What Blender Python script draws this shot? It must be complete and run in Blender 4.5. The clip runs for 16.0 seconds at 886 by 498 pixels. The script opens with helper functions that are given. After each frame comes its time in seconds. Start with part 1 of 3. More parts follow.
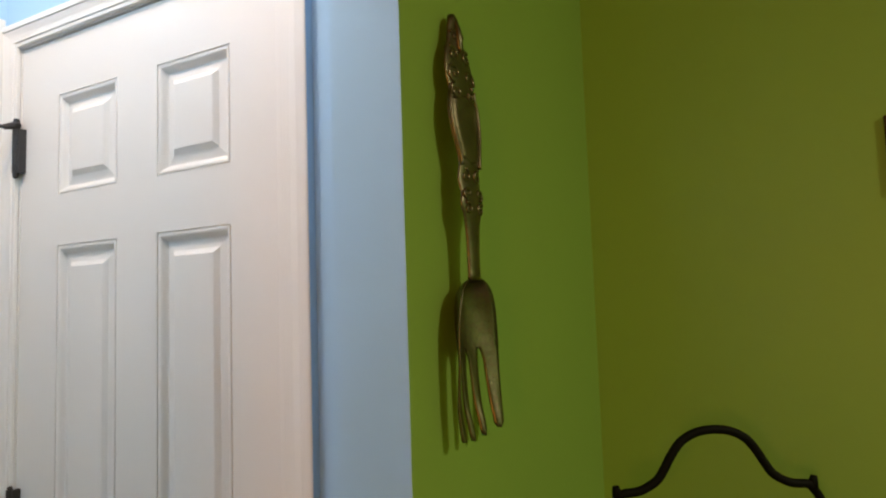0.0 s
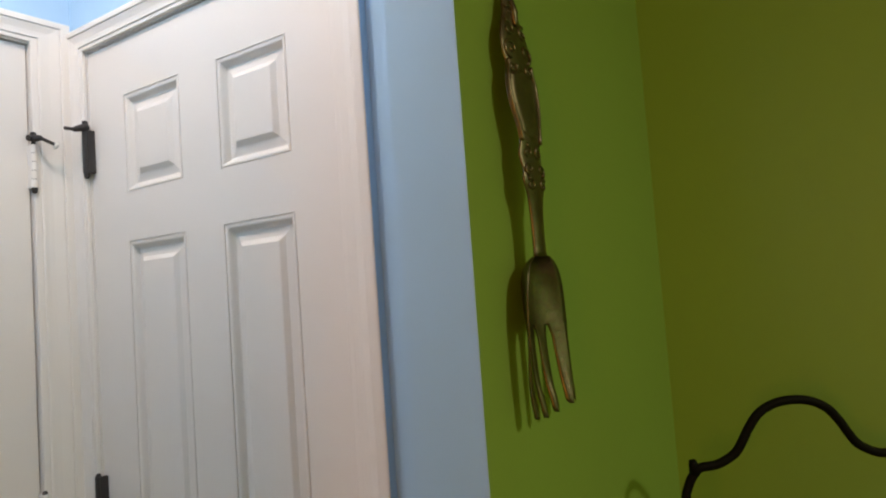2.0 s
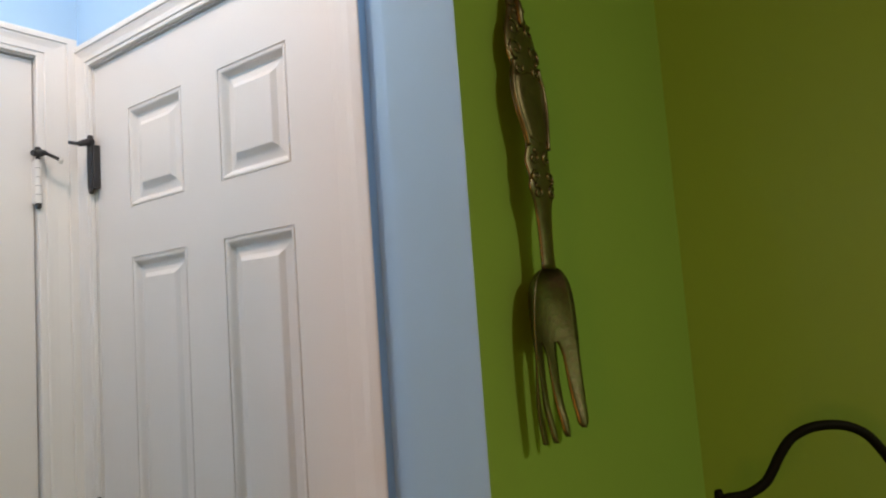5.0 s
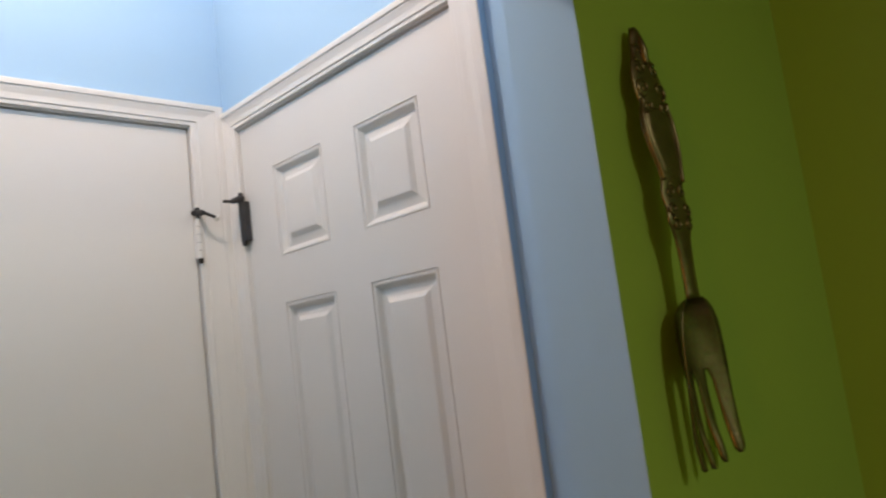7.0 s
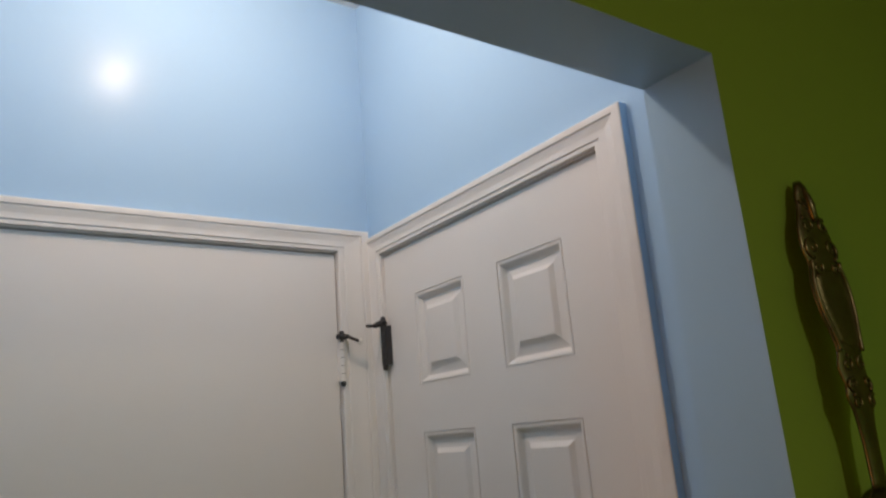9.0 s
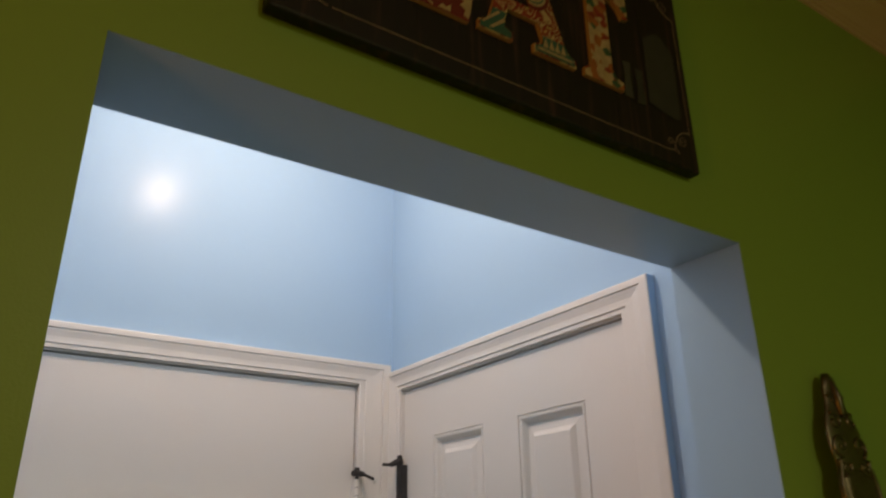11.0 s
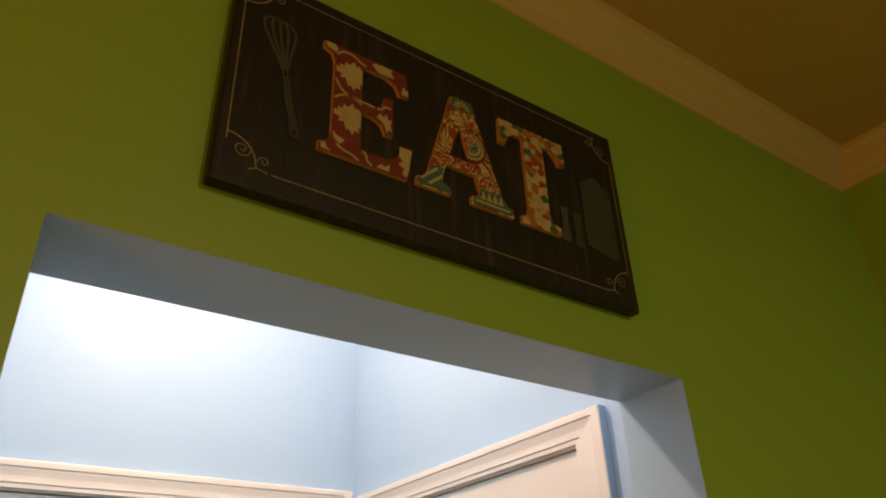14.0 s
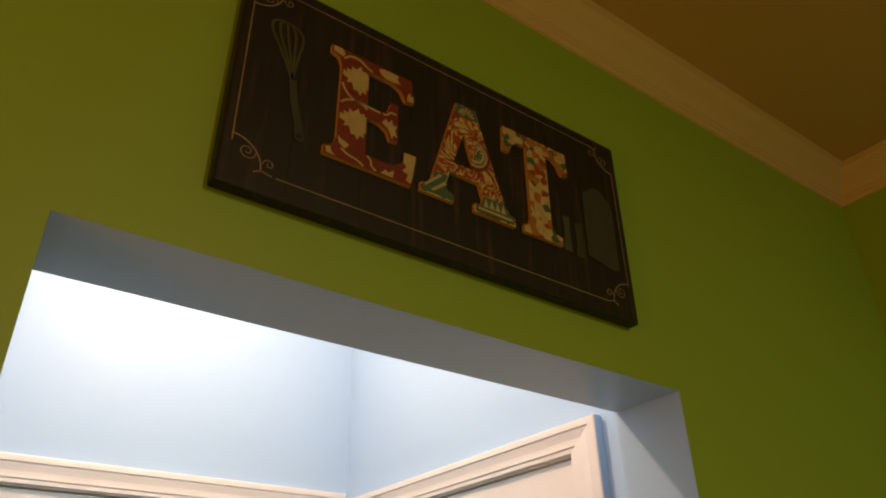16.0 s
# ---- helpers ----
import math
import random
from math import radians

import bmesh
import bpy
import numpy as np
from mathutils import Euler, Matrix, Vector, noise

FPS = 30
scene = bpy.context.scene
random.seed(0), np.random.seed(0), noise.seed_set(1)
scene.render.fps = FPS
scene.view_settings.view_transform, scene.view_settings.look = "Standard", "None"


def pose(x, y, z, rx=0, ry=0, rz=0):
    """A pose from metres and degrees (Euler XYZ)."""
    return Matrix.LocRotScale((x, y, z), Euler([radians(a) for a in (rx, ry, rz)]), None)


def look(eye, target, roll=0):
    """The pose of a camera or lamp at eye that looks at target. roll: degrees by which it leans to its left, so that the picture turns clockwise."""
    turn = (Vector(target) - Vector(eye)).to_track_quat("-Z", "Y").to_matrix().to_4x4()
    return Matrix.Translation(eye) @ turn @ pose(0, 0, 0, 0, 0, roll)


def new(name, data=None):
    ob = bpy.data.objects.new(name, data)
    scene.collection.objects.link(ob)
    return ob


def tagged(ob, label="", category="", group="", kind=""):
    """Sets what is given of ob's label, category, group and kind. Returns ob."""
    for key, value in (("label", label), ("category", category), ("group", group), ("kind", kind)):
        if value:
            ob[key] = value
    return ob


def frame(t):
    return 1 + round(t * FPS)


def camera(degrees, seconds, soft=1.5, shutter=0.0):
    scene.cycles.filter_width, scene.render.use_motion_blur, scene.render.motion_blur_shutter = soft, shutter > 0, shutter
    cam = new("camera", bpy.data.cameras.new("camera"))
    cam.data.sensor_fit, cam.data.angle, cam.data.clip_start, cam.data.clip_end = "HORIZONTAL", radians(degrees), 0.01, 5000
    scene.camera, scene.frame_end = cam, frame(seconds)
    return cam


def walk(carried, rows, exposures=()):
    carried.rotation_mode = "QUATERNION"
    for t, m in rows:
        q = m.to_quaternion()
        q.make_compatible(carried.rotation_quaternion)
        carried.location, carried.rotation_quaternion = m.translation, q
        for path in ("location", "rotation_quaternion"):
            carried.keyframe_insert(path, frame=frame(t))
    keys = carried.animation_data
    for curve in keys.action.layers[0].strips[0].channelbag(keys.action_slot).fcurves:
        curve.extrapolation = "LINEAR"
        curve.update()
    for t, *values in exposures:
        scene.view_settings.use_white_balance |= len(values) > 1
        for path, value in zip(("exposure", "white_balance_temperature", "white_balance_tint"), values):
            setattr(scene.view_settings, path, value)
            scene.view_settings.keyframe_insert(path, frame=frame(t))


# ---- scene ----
cam = camera(62.7, 16.0, soft=2.0, shutter=0.5)
PATH = [
    (0, (-0.792, -0.523, 1.444), (0.924, 0.489, 1.617), -1.9),
    (0.5, (-0.793, -0.513, 1.443), (0.902, 0.537, 1.601), -2.1),
    (1, (-0.8, -0.513, 1.448), (0.854, 0.6, 1.603), -3.4),
    (1.5, (-0.818, -0.507, 1.44), (0.838, 0.605, 1.597), -3.3),
    (2, (-0.799, -0.508, 1.439), (0.84, 0.63, 1.574), -4.1),
    (2.5, (-0.785, -0.505, 1.437), (0.863, 0.615, 1.607), -4.8),
    (3, (-0.763, -0.505, 1.433), (0.898, 0.595, 1.606), -4.1),
    (3.2, (-0.75, -0.504, 1.436), (0.927, 0.579, 1.557), -4.2),
    (5.3, (-0.726, -0.501, 1.43), (0.847, 0.718, 1.632), -4.7),
    (5.5, (-0.732, -0.501, 1.439), (0.831, 0.73, 1.641), -5.2),
    (6, (-0.766, -0.502, 1.446), (0.781, 0.749, 1.65), -5.5),
    (6.5, (-0.796, -0.504, 1.462), (0.71, 0.787, 1.713), -5.7),
    (7, (-0.807, -0.506, 1.472), (0.591, 0.902, 1.725), -7.3),
    (7.5, (-0.798, -0.489, 1.482), (0.5, 1.002, 1.784), -6.7),
    (8, (-0.812, -0.494, 1.497), (0.422, 1.025, 1.905), -5.5),
    (8.5, (-0.825, -0.494, 1.523), (0.337, 1.064, 1.994), -4.4),
    (8.7, (-0.816, -0.504, 1.55), (0.312, 1.078, 2.025), -4.8),
    (10.8, (-0.863, -0.504, 1.673), (0.182, 1.035, 2.407), -1.9),
    (11, (-0.851, -0.541, 1.671), (0.176, 0.998, 2.431), -0.7),
    (11.5, (-0.858, -0.563, 1.689), (0.175, 0.926, 2.537), -0.9),
    (12, (-0.865, -0.587, 1.702), (0.17, 0.848, 2.634), -1.4),
    (12.5, (-0.851, -0.589, 1.713), (0.159, 0.85, 2.667), -1.5),
    (13, (-0.843, -0.597, 1.716), (0.162, 0.831, 2.69), -2.3),
    (13.5, (-0.842, -0.602, 1.722), (0.168, 0.816, 2.706), -2.4),
    (14, (-0.839, -0.602, 1.718), (0.177, 0.805, 2.711), -2.4),
    (14.5, (-0.838, -0.597, 1.723), (0.185, 0.82, 2.694), -1.9),
    (15, (-0.838, -0.602, 1.722), (0.175, 0.809, 2.714), -1.7),
    (15.5, (-0.844, -0.606, 1.723), (0.176, 0.788, 2.732), -1.9),
    (16, (-0.845, -0.602, 1.722), (0.175, 0.798, 2.721), -1.0),
]
EXPOSURES = [(0, 0.31, 7650, 15), (1.5, 0.17, 7700, 16), (3, 0.06, 7650, 17), (5.5, 0.07, 7700, 17), (6.5, -0.13, 7800, 18), (7.5, -0.41, 7850, 18), (8.5, -0.86, 8000, 18), (11, -0.93, 8700, 22), (12, -0.67, 9200, 24), (12.5, -0.45, 9700, 26), (13.5, -0.25, 10600, 27), (16, -0.19, 11500, 28)]
walk(cam, [(t, look(eye, target, roll)) for t, eye, target, roll in PATH], EXPOSURES)

# ---- light ----
world = bpy.data.worlds.new("world")
scene.world = world
world.use_nodes = True
world.node_tree.nodes["Background"].inputs[0].default_value = (0.0, 0.0, 0.0, 1)


def lamp(name, place, watts, colour, radius):
    data = bpy.data.lights.new(name, "POINT")
    data.energy, data.color, data.shadow_soft_size = watts, colour, radius
    ob = new(name, data)
    ob.location = place
    return ob


LOBBY_LAMP = (-0.473, 0.528, 2.667)
lamp("lobby_light", LOBBY_LAMP, 19.8, (1.0, 0.87, 0.77), 0.022)
# flush ceiling light of the green room, and a warm shaded lamp farther along it
room_data = bpy.data.lights.new("room_light", "AREA")
room_data.shape, room_data.size, room_data.energy, room_data.color = "DISK", 0.16, 23.5, (0.92, 0.95, 0.74)
room_light = new("room_light", room_data)
room_light.location = (-0.25, -2.6, 2.69)
# added unseen fill below it, brightens the upper wall the downward disk leaves dim
lamp("room_fill_light", (-0.25, -2.6, 2.56), 9, (0.92, 0.95, 0.74), 0.08)
lamp("floor_light", (-2.3, -0.68, 1.50), 27.5, (1.0, 0.41, 0.10), 0.17)


# ---- materials ----
def material(name, base, rough=0.5, metal=0.0, vary=0.08, scale=6.0, grain=0.0, grain_scale=300.0, bump=0.05, coords="Object", spec=0.5):
    """A surface with broad drift and fine grain in its colour, and a fine relief."""
    m = bpy.data.materials.new(name)
    m.use_nodes = True
    t = m.node_tree
    n, l = t.nodes, t.links
    b = n["Principled BSDF"]
    b.inputs["Metallic"].default_value = metal
    b.inputs["Specular IOR Level"].default_value = spec
    tc = n.new("ShaderNodeTexCoord")
    big = n.new("ShaderNodeTexNoise")
    big.inputs["Scale"].default_value, big.inputs["Detail"].default_value = scale, 4
    l.new(tc.outputs[coords], big.inputs["Vector"])
    fine = n.new("ShaderNodeTexNoise")
    fine.inputs["Scale"].default_value, fine.inputs["Detail"].default_value = grain_scale, 3
    l.new(tc.outputs[coords], fine.inputs["Vector"])
    mix = n.new("ShaderNodeMix")
    mix.data_type = "RGBA"
    mix.inputs[6].default_value = (*[c * (1 - vary) for c in base], 1)
    mix.inputs[7].default_value = (*[min(1, c * (1 + vary)) for c in base], 1)
    l.new(big.outputs["Fac"], mix.inputs[0])
    out = mix.outputs[2]
    if grain:
        g = n.new("ShaderNodeMix")
        g.data_type, g.blend_type = "RGBA", "MULTIPLY"
        g.inputs[0].default_value = grain
        l.new(out, g.inputs[6])
        l.new(fine.outputs["Color"], g.inputs[7])
        out = g.outputs[2]
    l.new(out, b.inputs["Base Color"])
    rr = n.new("ShaderNodeMapRange")
    rr.inputs[3].default_value, rr.inputs[4].default_value = rough * 0.97, rough * 1.03
    l.new(big.outputs["Fac"], rr.inputs[0])
    l.new(rr.outputs[0], b.inputs["Roughness"])
    if bump:
        bp = n.new("ShaderNodeBump")
        bp.inputs["Strength"].default_value, bp.inputs["Distance"].default_value = bump, 0.002
        l.new(fine.outputs["Fac"], bp.inputs["Height"])
        l.new(bp.outputs[0], b.inputs["Normal"])
    return m


def ramped(name, stops, rough, scale, distort=0.0, kind="noise", stretch=(1, 1, 1), bump=0.1):
    """A printed or worn pattern: stops of (position, colour) over a noise or over random cells."""
    m = bpy.data.materials.new(name)
    m.use_nodes = True
    n, l = m.node_tree.nodes, m.node_tree.links
    b = n["Principled BSDF"]
    b.inputs["Roughness"].default_value = rough
    tc, mp = n.new("ShaderNodeTexCoord"), n.new("ShaderNodeMapping")
    mp.inputs["Scale"].default_value = stretch
    l.new(tc.outputs["Object"], mp.inputs["Vector"])
    if kind == "noise":
        tex = n.new("ShaderNodeTexNoise")
        tex.inputs["Distortion"].default_value, tex.inputs["Detail"].default_value = distort, 1.5
        fac = tex.outputs["Fac"]
    else:
        tex = n.new("ShaderNodeTexVoronoi")
        sep = n.new("ShaderNodeSeparateColor")
        l.new(tex.outputs["Color"], sep.inputs[0])
        fac = sep.outputs[0]
    tex.inputs["Scale"].default_value = scale
    l.new(mp.outputs[0], tex.inputs["Vector"])
    r = n.new("ShaderNodeValToRGB")
    r.color_ramp.interpolation = "CONSTANT" if kind != "noise" or distort else "LINEAR"
    while len(r.color_ramp.elements) < len(stops):
        r.color_ramp.elements.new(0.5)
    for e, (p, c) in zip(r.color_ramp.elements, stops):
        e.position, e.color = p, (*c, 1)
    l.new(fac, r.inputs[0])
    fade = n.new("ShaderNodeTexNoise")
    fade.inputs["Scale"].default_value, fade.inputs["Detail"].default_value = 90, 5
    l.new(tc.outputs["Object"], fade.inputs["Vector"])
    fr = n.new("ShaderNodeMapRange")
    fr.inputs[1].default_value, fr.inputs[2].default_value, fr.inputs[3].default_value = 0.3, 0.6, 0.72
    l.new(fade.outputs["Fac"], fr.inputs[0])
    mul = n.new("ShaderNodeMix")
    mul.data_type, mul.blend_type = "RGBA", "MULTIPLY"
    mul.inputs[0].default_value = 1
    l.new(r.outputs[0], mul.inputs[6])
    l.new(fr.outputs[0], mul.inputs[7])
    l.new(mul.outputs[2], b.inputs["Base Color"])
    bp = n.new("ShaderNodeBump")
    bp.inputs["Strength"].default_value, bp.inputs["Distance"].default_value = bump, 0.001
    l.new(fade.outputs["Fac"], bp.inputs["Height"])
    l.new(bp.outputs[0], b.inputs["Normal"])
    return m


GREEN = material("green_paint", (0.258, 0.455, 0.100), 0.45, vary=0.05, scale=2.5, grain_scale=420, bump=0.10)
BLUE = material("blue_paint", (0.365, 0.585, 0.81), 0.27, vary=0.03, scale=2.0, grain_scale=380, bump=0.04, spec=0.14)
WHITE = material("white_enamel", (0.80, 0.78, 0.76), 0.38, vary=0.03, scale=4, grain_scale=260, bump=0.03)
DOORWHITE = material("door_enamel", (0.78, 0.76, 0.74), 0.42, vary=0.03, scale=3, grain_scale=240, bump=0.05)
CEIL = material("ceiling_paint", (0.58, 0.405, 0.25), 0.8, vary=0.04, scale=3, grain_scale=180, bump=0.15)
CROWN = material("crown_enamel", (0.69, 0.52, 0.37), 0.45, vary=0.03, scale=4, bump=0.04)
FLOOR = material("floor_tile", (0.27, 0.22, 0.17), 0.45, vary=0.25, scale=3, grain=0.3, grain_scale=40, bump=0.1)
IRON = material("black_iron", (0.004, 0.004, 0.004), 0.6, metal=0.0, vary=0.3, scale=30, grain_scale=200, bump=0.25, spec=0.12)
BRONZE = material("dark_bronze", (0.050, 0.049, 0.052), 0.5, metal=0.5, vary=0.2, scale=40, bump=0.1)
PEWTER = material("aged_pewter", (0.225, 0.195, 0.14), 0.36, metal=1.0, vary=0.4, scale=26, grain=0.35, grain_scale=170, bump=0.2)
PEWTER_DARK = material("tarnished_pewter", (0.20, 0.17, 0.115), 0.40, metal=1.0, vary=0.4, scale=40, grain=0.3, grain_scale=200, bump=0.3)
RUBBER = material("white_rubber", (0.75, 0.73, 0.70), 0.6, vary=0.05, scale=50)
VINYL = material("brown_vinyl", (0.06, 0.035, 0.02), 0.5, vary=0.2, scale=20, bump=0.15)
FRAMEWOOD = material("brown_frame_wood", (0.035, 0.02, 0.01), 0.45, vary=0.3, scale=12, grain_scale=90, bump=0.1)
PAPER = material("art_paper", (0.45, 0.38, 0.25), 0.8, vary=0.2, scale=14)
CANVAS = ramped("dark_plank_print", [(0.30, (0.0022, 0.0012, 0.0011)), (0.56, (0.0066, 0.0028, 0.0027)), (0.76, (0.052, 0.022, 0.022))], 0.5, 6, stretch=(16, 16, 1.3), bump=0.15)
PLANKLINE = material("plank_joint", (0.006, 0.004, 0.003), 0.6, vary=0.3, scale=20)
LINE = material("faded_cream_line", (0.33, 0.255, 0.21), 0.6, vary=0.6, scale=35, grain=0.4)
EDGE = material("cream_edge", (0.48, 0.33, 0.20), 0.6, vary=0.15, scale=30)
PRINT_A = ramped("red_scroll_print", [(0.0, (0.60, 0.44, 0.22)), (0.42, (0.30, 0.03, 0.02)), (0.50, (0.62, 0.46, 0.25)), (0.55, (0.33, 0.04, 0.025)), (0.66, (0.6, 0.42, 0.16))], 0.55, 33, distort=1.9)
PRINT_T = ramped("orange_patch_print", [(0.0, (0.58, 0.42, 0.25)), (0.20, (0.45, 0.14, 0.045)), (0.46, (0.56, 0.40, 0.22)), (0.62, (0.34, 0.04, 0.025)), (0.76, (0.04, 0.12, 0.06)), (0.86, (0.56, 0.42, 0.26))], 0.55, 96, kind="cells")
TEAL = material("teal_print", (0.03, 0.13, 0.10), 0.55, vary=0.2, scale=60)
RED = material("red_print", (0.235, 0.024, 0.02), 0.55, vary=0.35, scale=60, grain=0.35, grain_scale=400)
CREAM = material("cream_print", (0.57, 0.43, 0.26), 0.55, vary=0.22, scale=60, grain=0.3, grain_scale=400)
GREY = material("faded_grey_print", (0.040, 0.044, 0.036), 0.6, vary=0.35, scale=40, grain=0.3)
GREY_LIGHT = material("pale_grey_print", (0.070, 0.074, 0.062), 0.6, vary=0.35, scale=40, grain=0.3)
GLASS = bpy.data.materials.new("frosted_bulb")
GLASS.use_nodes = True
GLASS.node_tree.nodes["Principled BSDF"].inputs["Base Color"].default_value = (0.9, 0.88, 0.84, 1)
GLASS.node_tree.nodes["Principled BSDF"].inputs["Emission Color"].default_value = (1, 0.93, 0.85, 1)
GLASS.node_tree.nodes["Principled BSDF"].inputs["Emission Strength"].default_value = 4.0


# ---- mesh helpers ----
def finish(bm, name, mats, smooth=False):
    bmesh.ops.recalc_face_normals(bm, faces=bm.faces)
    me = bpy.data.meshes.new(name)
    if smooth:
        for f in bm.faces:
            f.smooth = True
    bm.to_mesh(me)
    bm.free()
    for m in mats if isinstance(mats, (list, tuple)) else [mats]:
        me.materials.append(m)
    return me


def part(name, bm, mats, parent=None, label="", smooth=False):
    ob = new(name, finish(bm, name, mats, smooth))
    if parent is not None:
        ob.parent = parent
    if label:
        ob["label"] = label
    return ob


def thing(name, label, category, kind="", place=(0, 0, 0), group=""):
    ob = new(name)
    ob.location = place
    ob.empty_display_size = 0.05
    return tagged(ob, label, category, group, kind)


def box(bm, a, b, bevel=0.0, mi=0):
    vs = [bm.verts.new((x, y, z)) for x in (a[0], b[0]) for y in (a[1], b[1]) for z in (a[2], b[2])]
    fs = [bm.faces.new([vs[i] for i in q]) for q in ((0, 1, 3, 2), (4, 6, 7, 5), (0, 4, 5, 1), (2, 3, 7, 6), (0, 2, 6, 4), (1, 5, 7, 3))]
    for f in fs:
        f.material_index = mi
    if bevel:
        es = list({e for f in fs for e in f.edges})
        r = bmesh.ops.bevel(bm, geom=es, offset=bevel, segments=2, profile=0.5, affect="EDGES")
        for f in r["faces"]:
            f.material_index = mi
    return bm


def boxed(a, b, bevel=0.0):
    return box(bmesh.new(), a, b, bevel)


def prism(outline, depth, to3, holes=(), side=1, back=0):
    """A flat shape with holes, given thickness. to3(u, v, w) gives a place; front faces have material 0, sides material `side`."""
    bm = bmesh.new()
    loops = [outline, *holes]
    for w in (0.0, depth):
        edges = []
        for lp in loops:
            vs = [bm.verts.new(to3(u, v, w)) for u, v in lp]
            edges += [bm.edges.new((vs[i], vs[(i + 1) % len(vs)])) for i in range(len(vs))]
        bmesh.ops.triangle_fill(bm, use_beauty=True, use_dissolve=False, edges=edges)
    for f in bm.faces:
        f.material_index = 0
    bm.verts.ensure_lookup_table()
    n = sum(len(lp) for lp in loops)
    at = 0
    for lp in loops:
        k = len(lp)
        for i in range(k):
            a, b = at + i, at + (i + 1) % k
            f = bm.faces.new((bm.verts[a], bm.verts[b], bm.verts[b + n], bm.verts[a + n]))
            f.material_index = side
        at += k
    return bm


def tube(bm, path, radius, segs=10, flat=1.0, up=(0, 1, 0)):
    """A round or flattened bar along a path; radius may be a list. flat: its depth along `up` over its width."""
    pts = [Vector(p) for p in path]
    rings = []
    for i, p in enumerate(pts):
        d = (pts[min(i + 1, len(pts) - 1)] - pts[max(i - 1, 0)]).normalized()
        s = d.cross(Vector(up))
        if s.length < 1e-4:
            s = d.cross(Vector((1, 0, 0)))
        s.normalize()
        w = s.cross(d).normalized()
        r = radius[i] if isinstance(radius, (list, tuple)) else radius
        rings.append([bm.verts.new(p + s * (r * math.cos(a)) + w * (r * flat * math.sin(a))) for a in [2 * math.pi * k / segs for k in range(segs)]])
    for a, b in zip(rings, rings[1:]):
        for k in range(segs):
            bm.faces.new((a[k], a[(k + 1) % segs], b[(k + 1) % segs], b[k]))
    bm.faces.new(rings[0])
    bm.faces.new(rings[-1][::-1])
    return bm


def smooth_path(pts, n=8):
    """Catmull-Rom through the points."""
    p = [Vector(q) for q in pts]
    p = [2 * p[0] - p[1], *p, 2 * p[-1] - p[-2]]
    out = []
    for i in range(1, len(p) - 2):
        for k in range(n):
            t = k / n
            out.append(0.5 * (2 * p[i] + (p[i + 1] - p[i - 1]) * t + (2 * p[i - 1] - 5 * p[i] + 4 * p[i + 1] - p[i + 2]) * t * t + (3 * p[i] - p[i - 1] - 3 * p[i + 1] + p[i + 2]) * t ** 3))
    return out + [p[-2]]


def spiral(cx, cz, r, turns, start, hand=1, n=26, y=0.0):
    return [(cx + r * (1 - 0.85 * k / n) * math.cos(start + hand * 2 * math.pi * turns * k / n), y, cz + r * (1 - 0.85 * k / n) * math.sin(start + hand * 2 * math.pi * turns * k / n)) for k in range(n + 1)]


def structure(name, bm, mats, label, category):
    return tagged(part(name, bm, mats), label, category, kind="structure")


# ---- plan ----
CEILING, LOBBY_CEILING = 2.705, 2.738
EAST, WEST, SOUTH = 0.735, -3.4, -3.8
OPEN_L, OPEN_TOP, WALL = -0.811, 2.052, 0.115
LOBBY_E, LOBBY_N, LOBBY_W = 0.045, 1.045, -1.02

# ---- the green room ----
outline = [(WEST, 0), (OPEN_L, 0), (OPEN_L, OPEN_TOP), (0, OPEN_TOP), (0, 0), (EAST, 0), (EAST, CEILING), (WEST, CEILING)]
bm = prism(outline, WALL, lambda u, v, w: (u - (0.002 + 0.004 * w / WALL if u == 0 else 0) + (0.006 * w / WALL if u == OPEN_L else 0), w, v + (v == OPEN_TOP) * (0.0012 - 0.0065 * u + (0.0025 * u - 0.0012) * w / WALL)), side=1)
for f in bm.faces:
    if f.material_index == 0 and f.calc_center_median().y > 0.06:
        f.material_index = 1
structure("wall_north", bm, [GREEN, BLUE], "lime green painted wall with a blue-lined doorway", "wall")
structure("wall_east", boxed((EAST, SOUTH, 0), (EAST + 0.12, WALL, CEILING)), GREEN, "lime green painted wall beside the doorway wall", "wall")
structure("wall_south", boxed((WEST, SOUTH - 0.12, 0), (EAST + 0.12, SOUTH, CEILING)), GREEN, "plain green painted wall behind the room", "wall")
structure("wall_west", boxed((WEST - 0.12, SOUTH - 0.12, 0), (WEST, WALL, CEILING)), GREEN, "plain green painted wall closing the room", "wall")
structure("floor", boxed((WEST - 0.12, SOUTH - 0.12, -0.1), (EAST + 0.12, LOBBY_N + 0.12, 0)), FLOOR, "brown tiled floor of the room and lobby", "floor")
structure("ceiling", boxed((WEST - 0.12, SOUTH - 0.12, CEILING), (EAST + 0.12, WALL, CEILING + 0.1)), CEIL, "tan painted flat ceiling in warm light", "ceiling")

# crown moulding: (out from the wall, down from the ceiling)
CROWN_PROFILE = [(o * 0.85, h * 0.78) for o, h in [(0, 0), (0.066, 0), (0.066, 0.008), (0.058, 0.012), (0.054, 0.020), (0.046, 0.030), (0.034, 0.042), (0.024, 0.054), (0.018, 0.064), (0.016, 0.070), (0.011, 0.074), (0.011, 0.080), (0.006, 0.084), (0.005, 0.094), (0, 0.096)]]


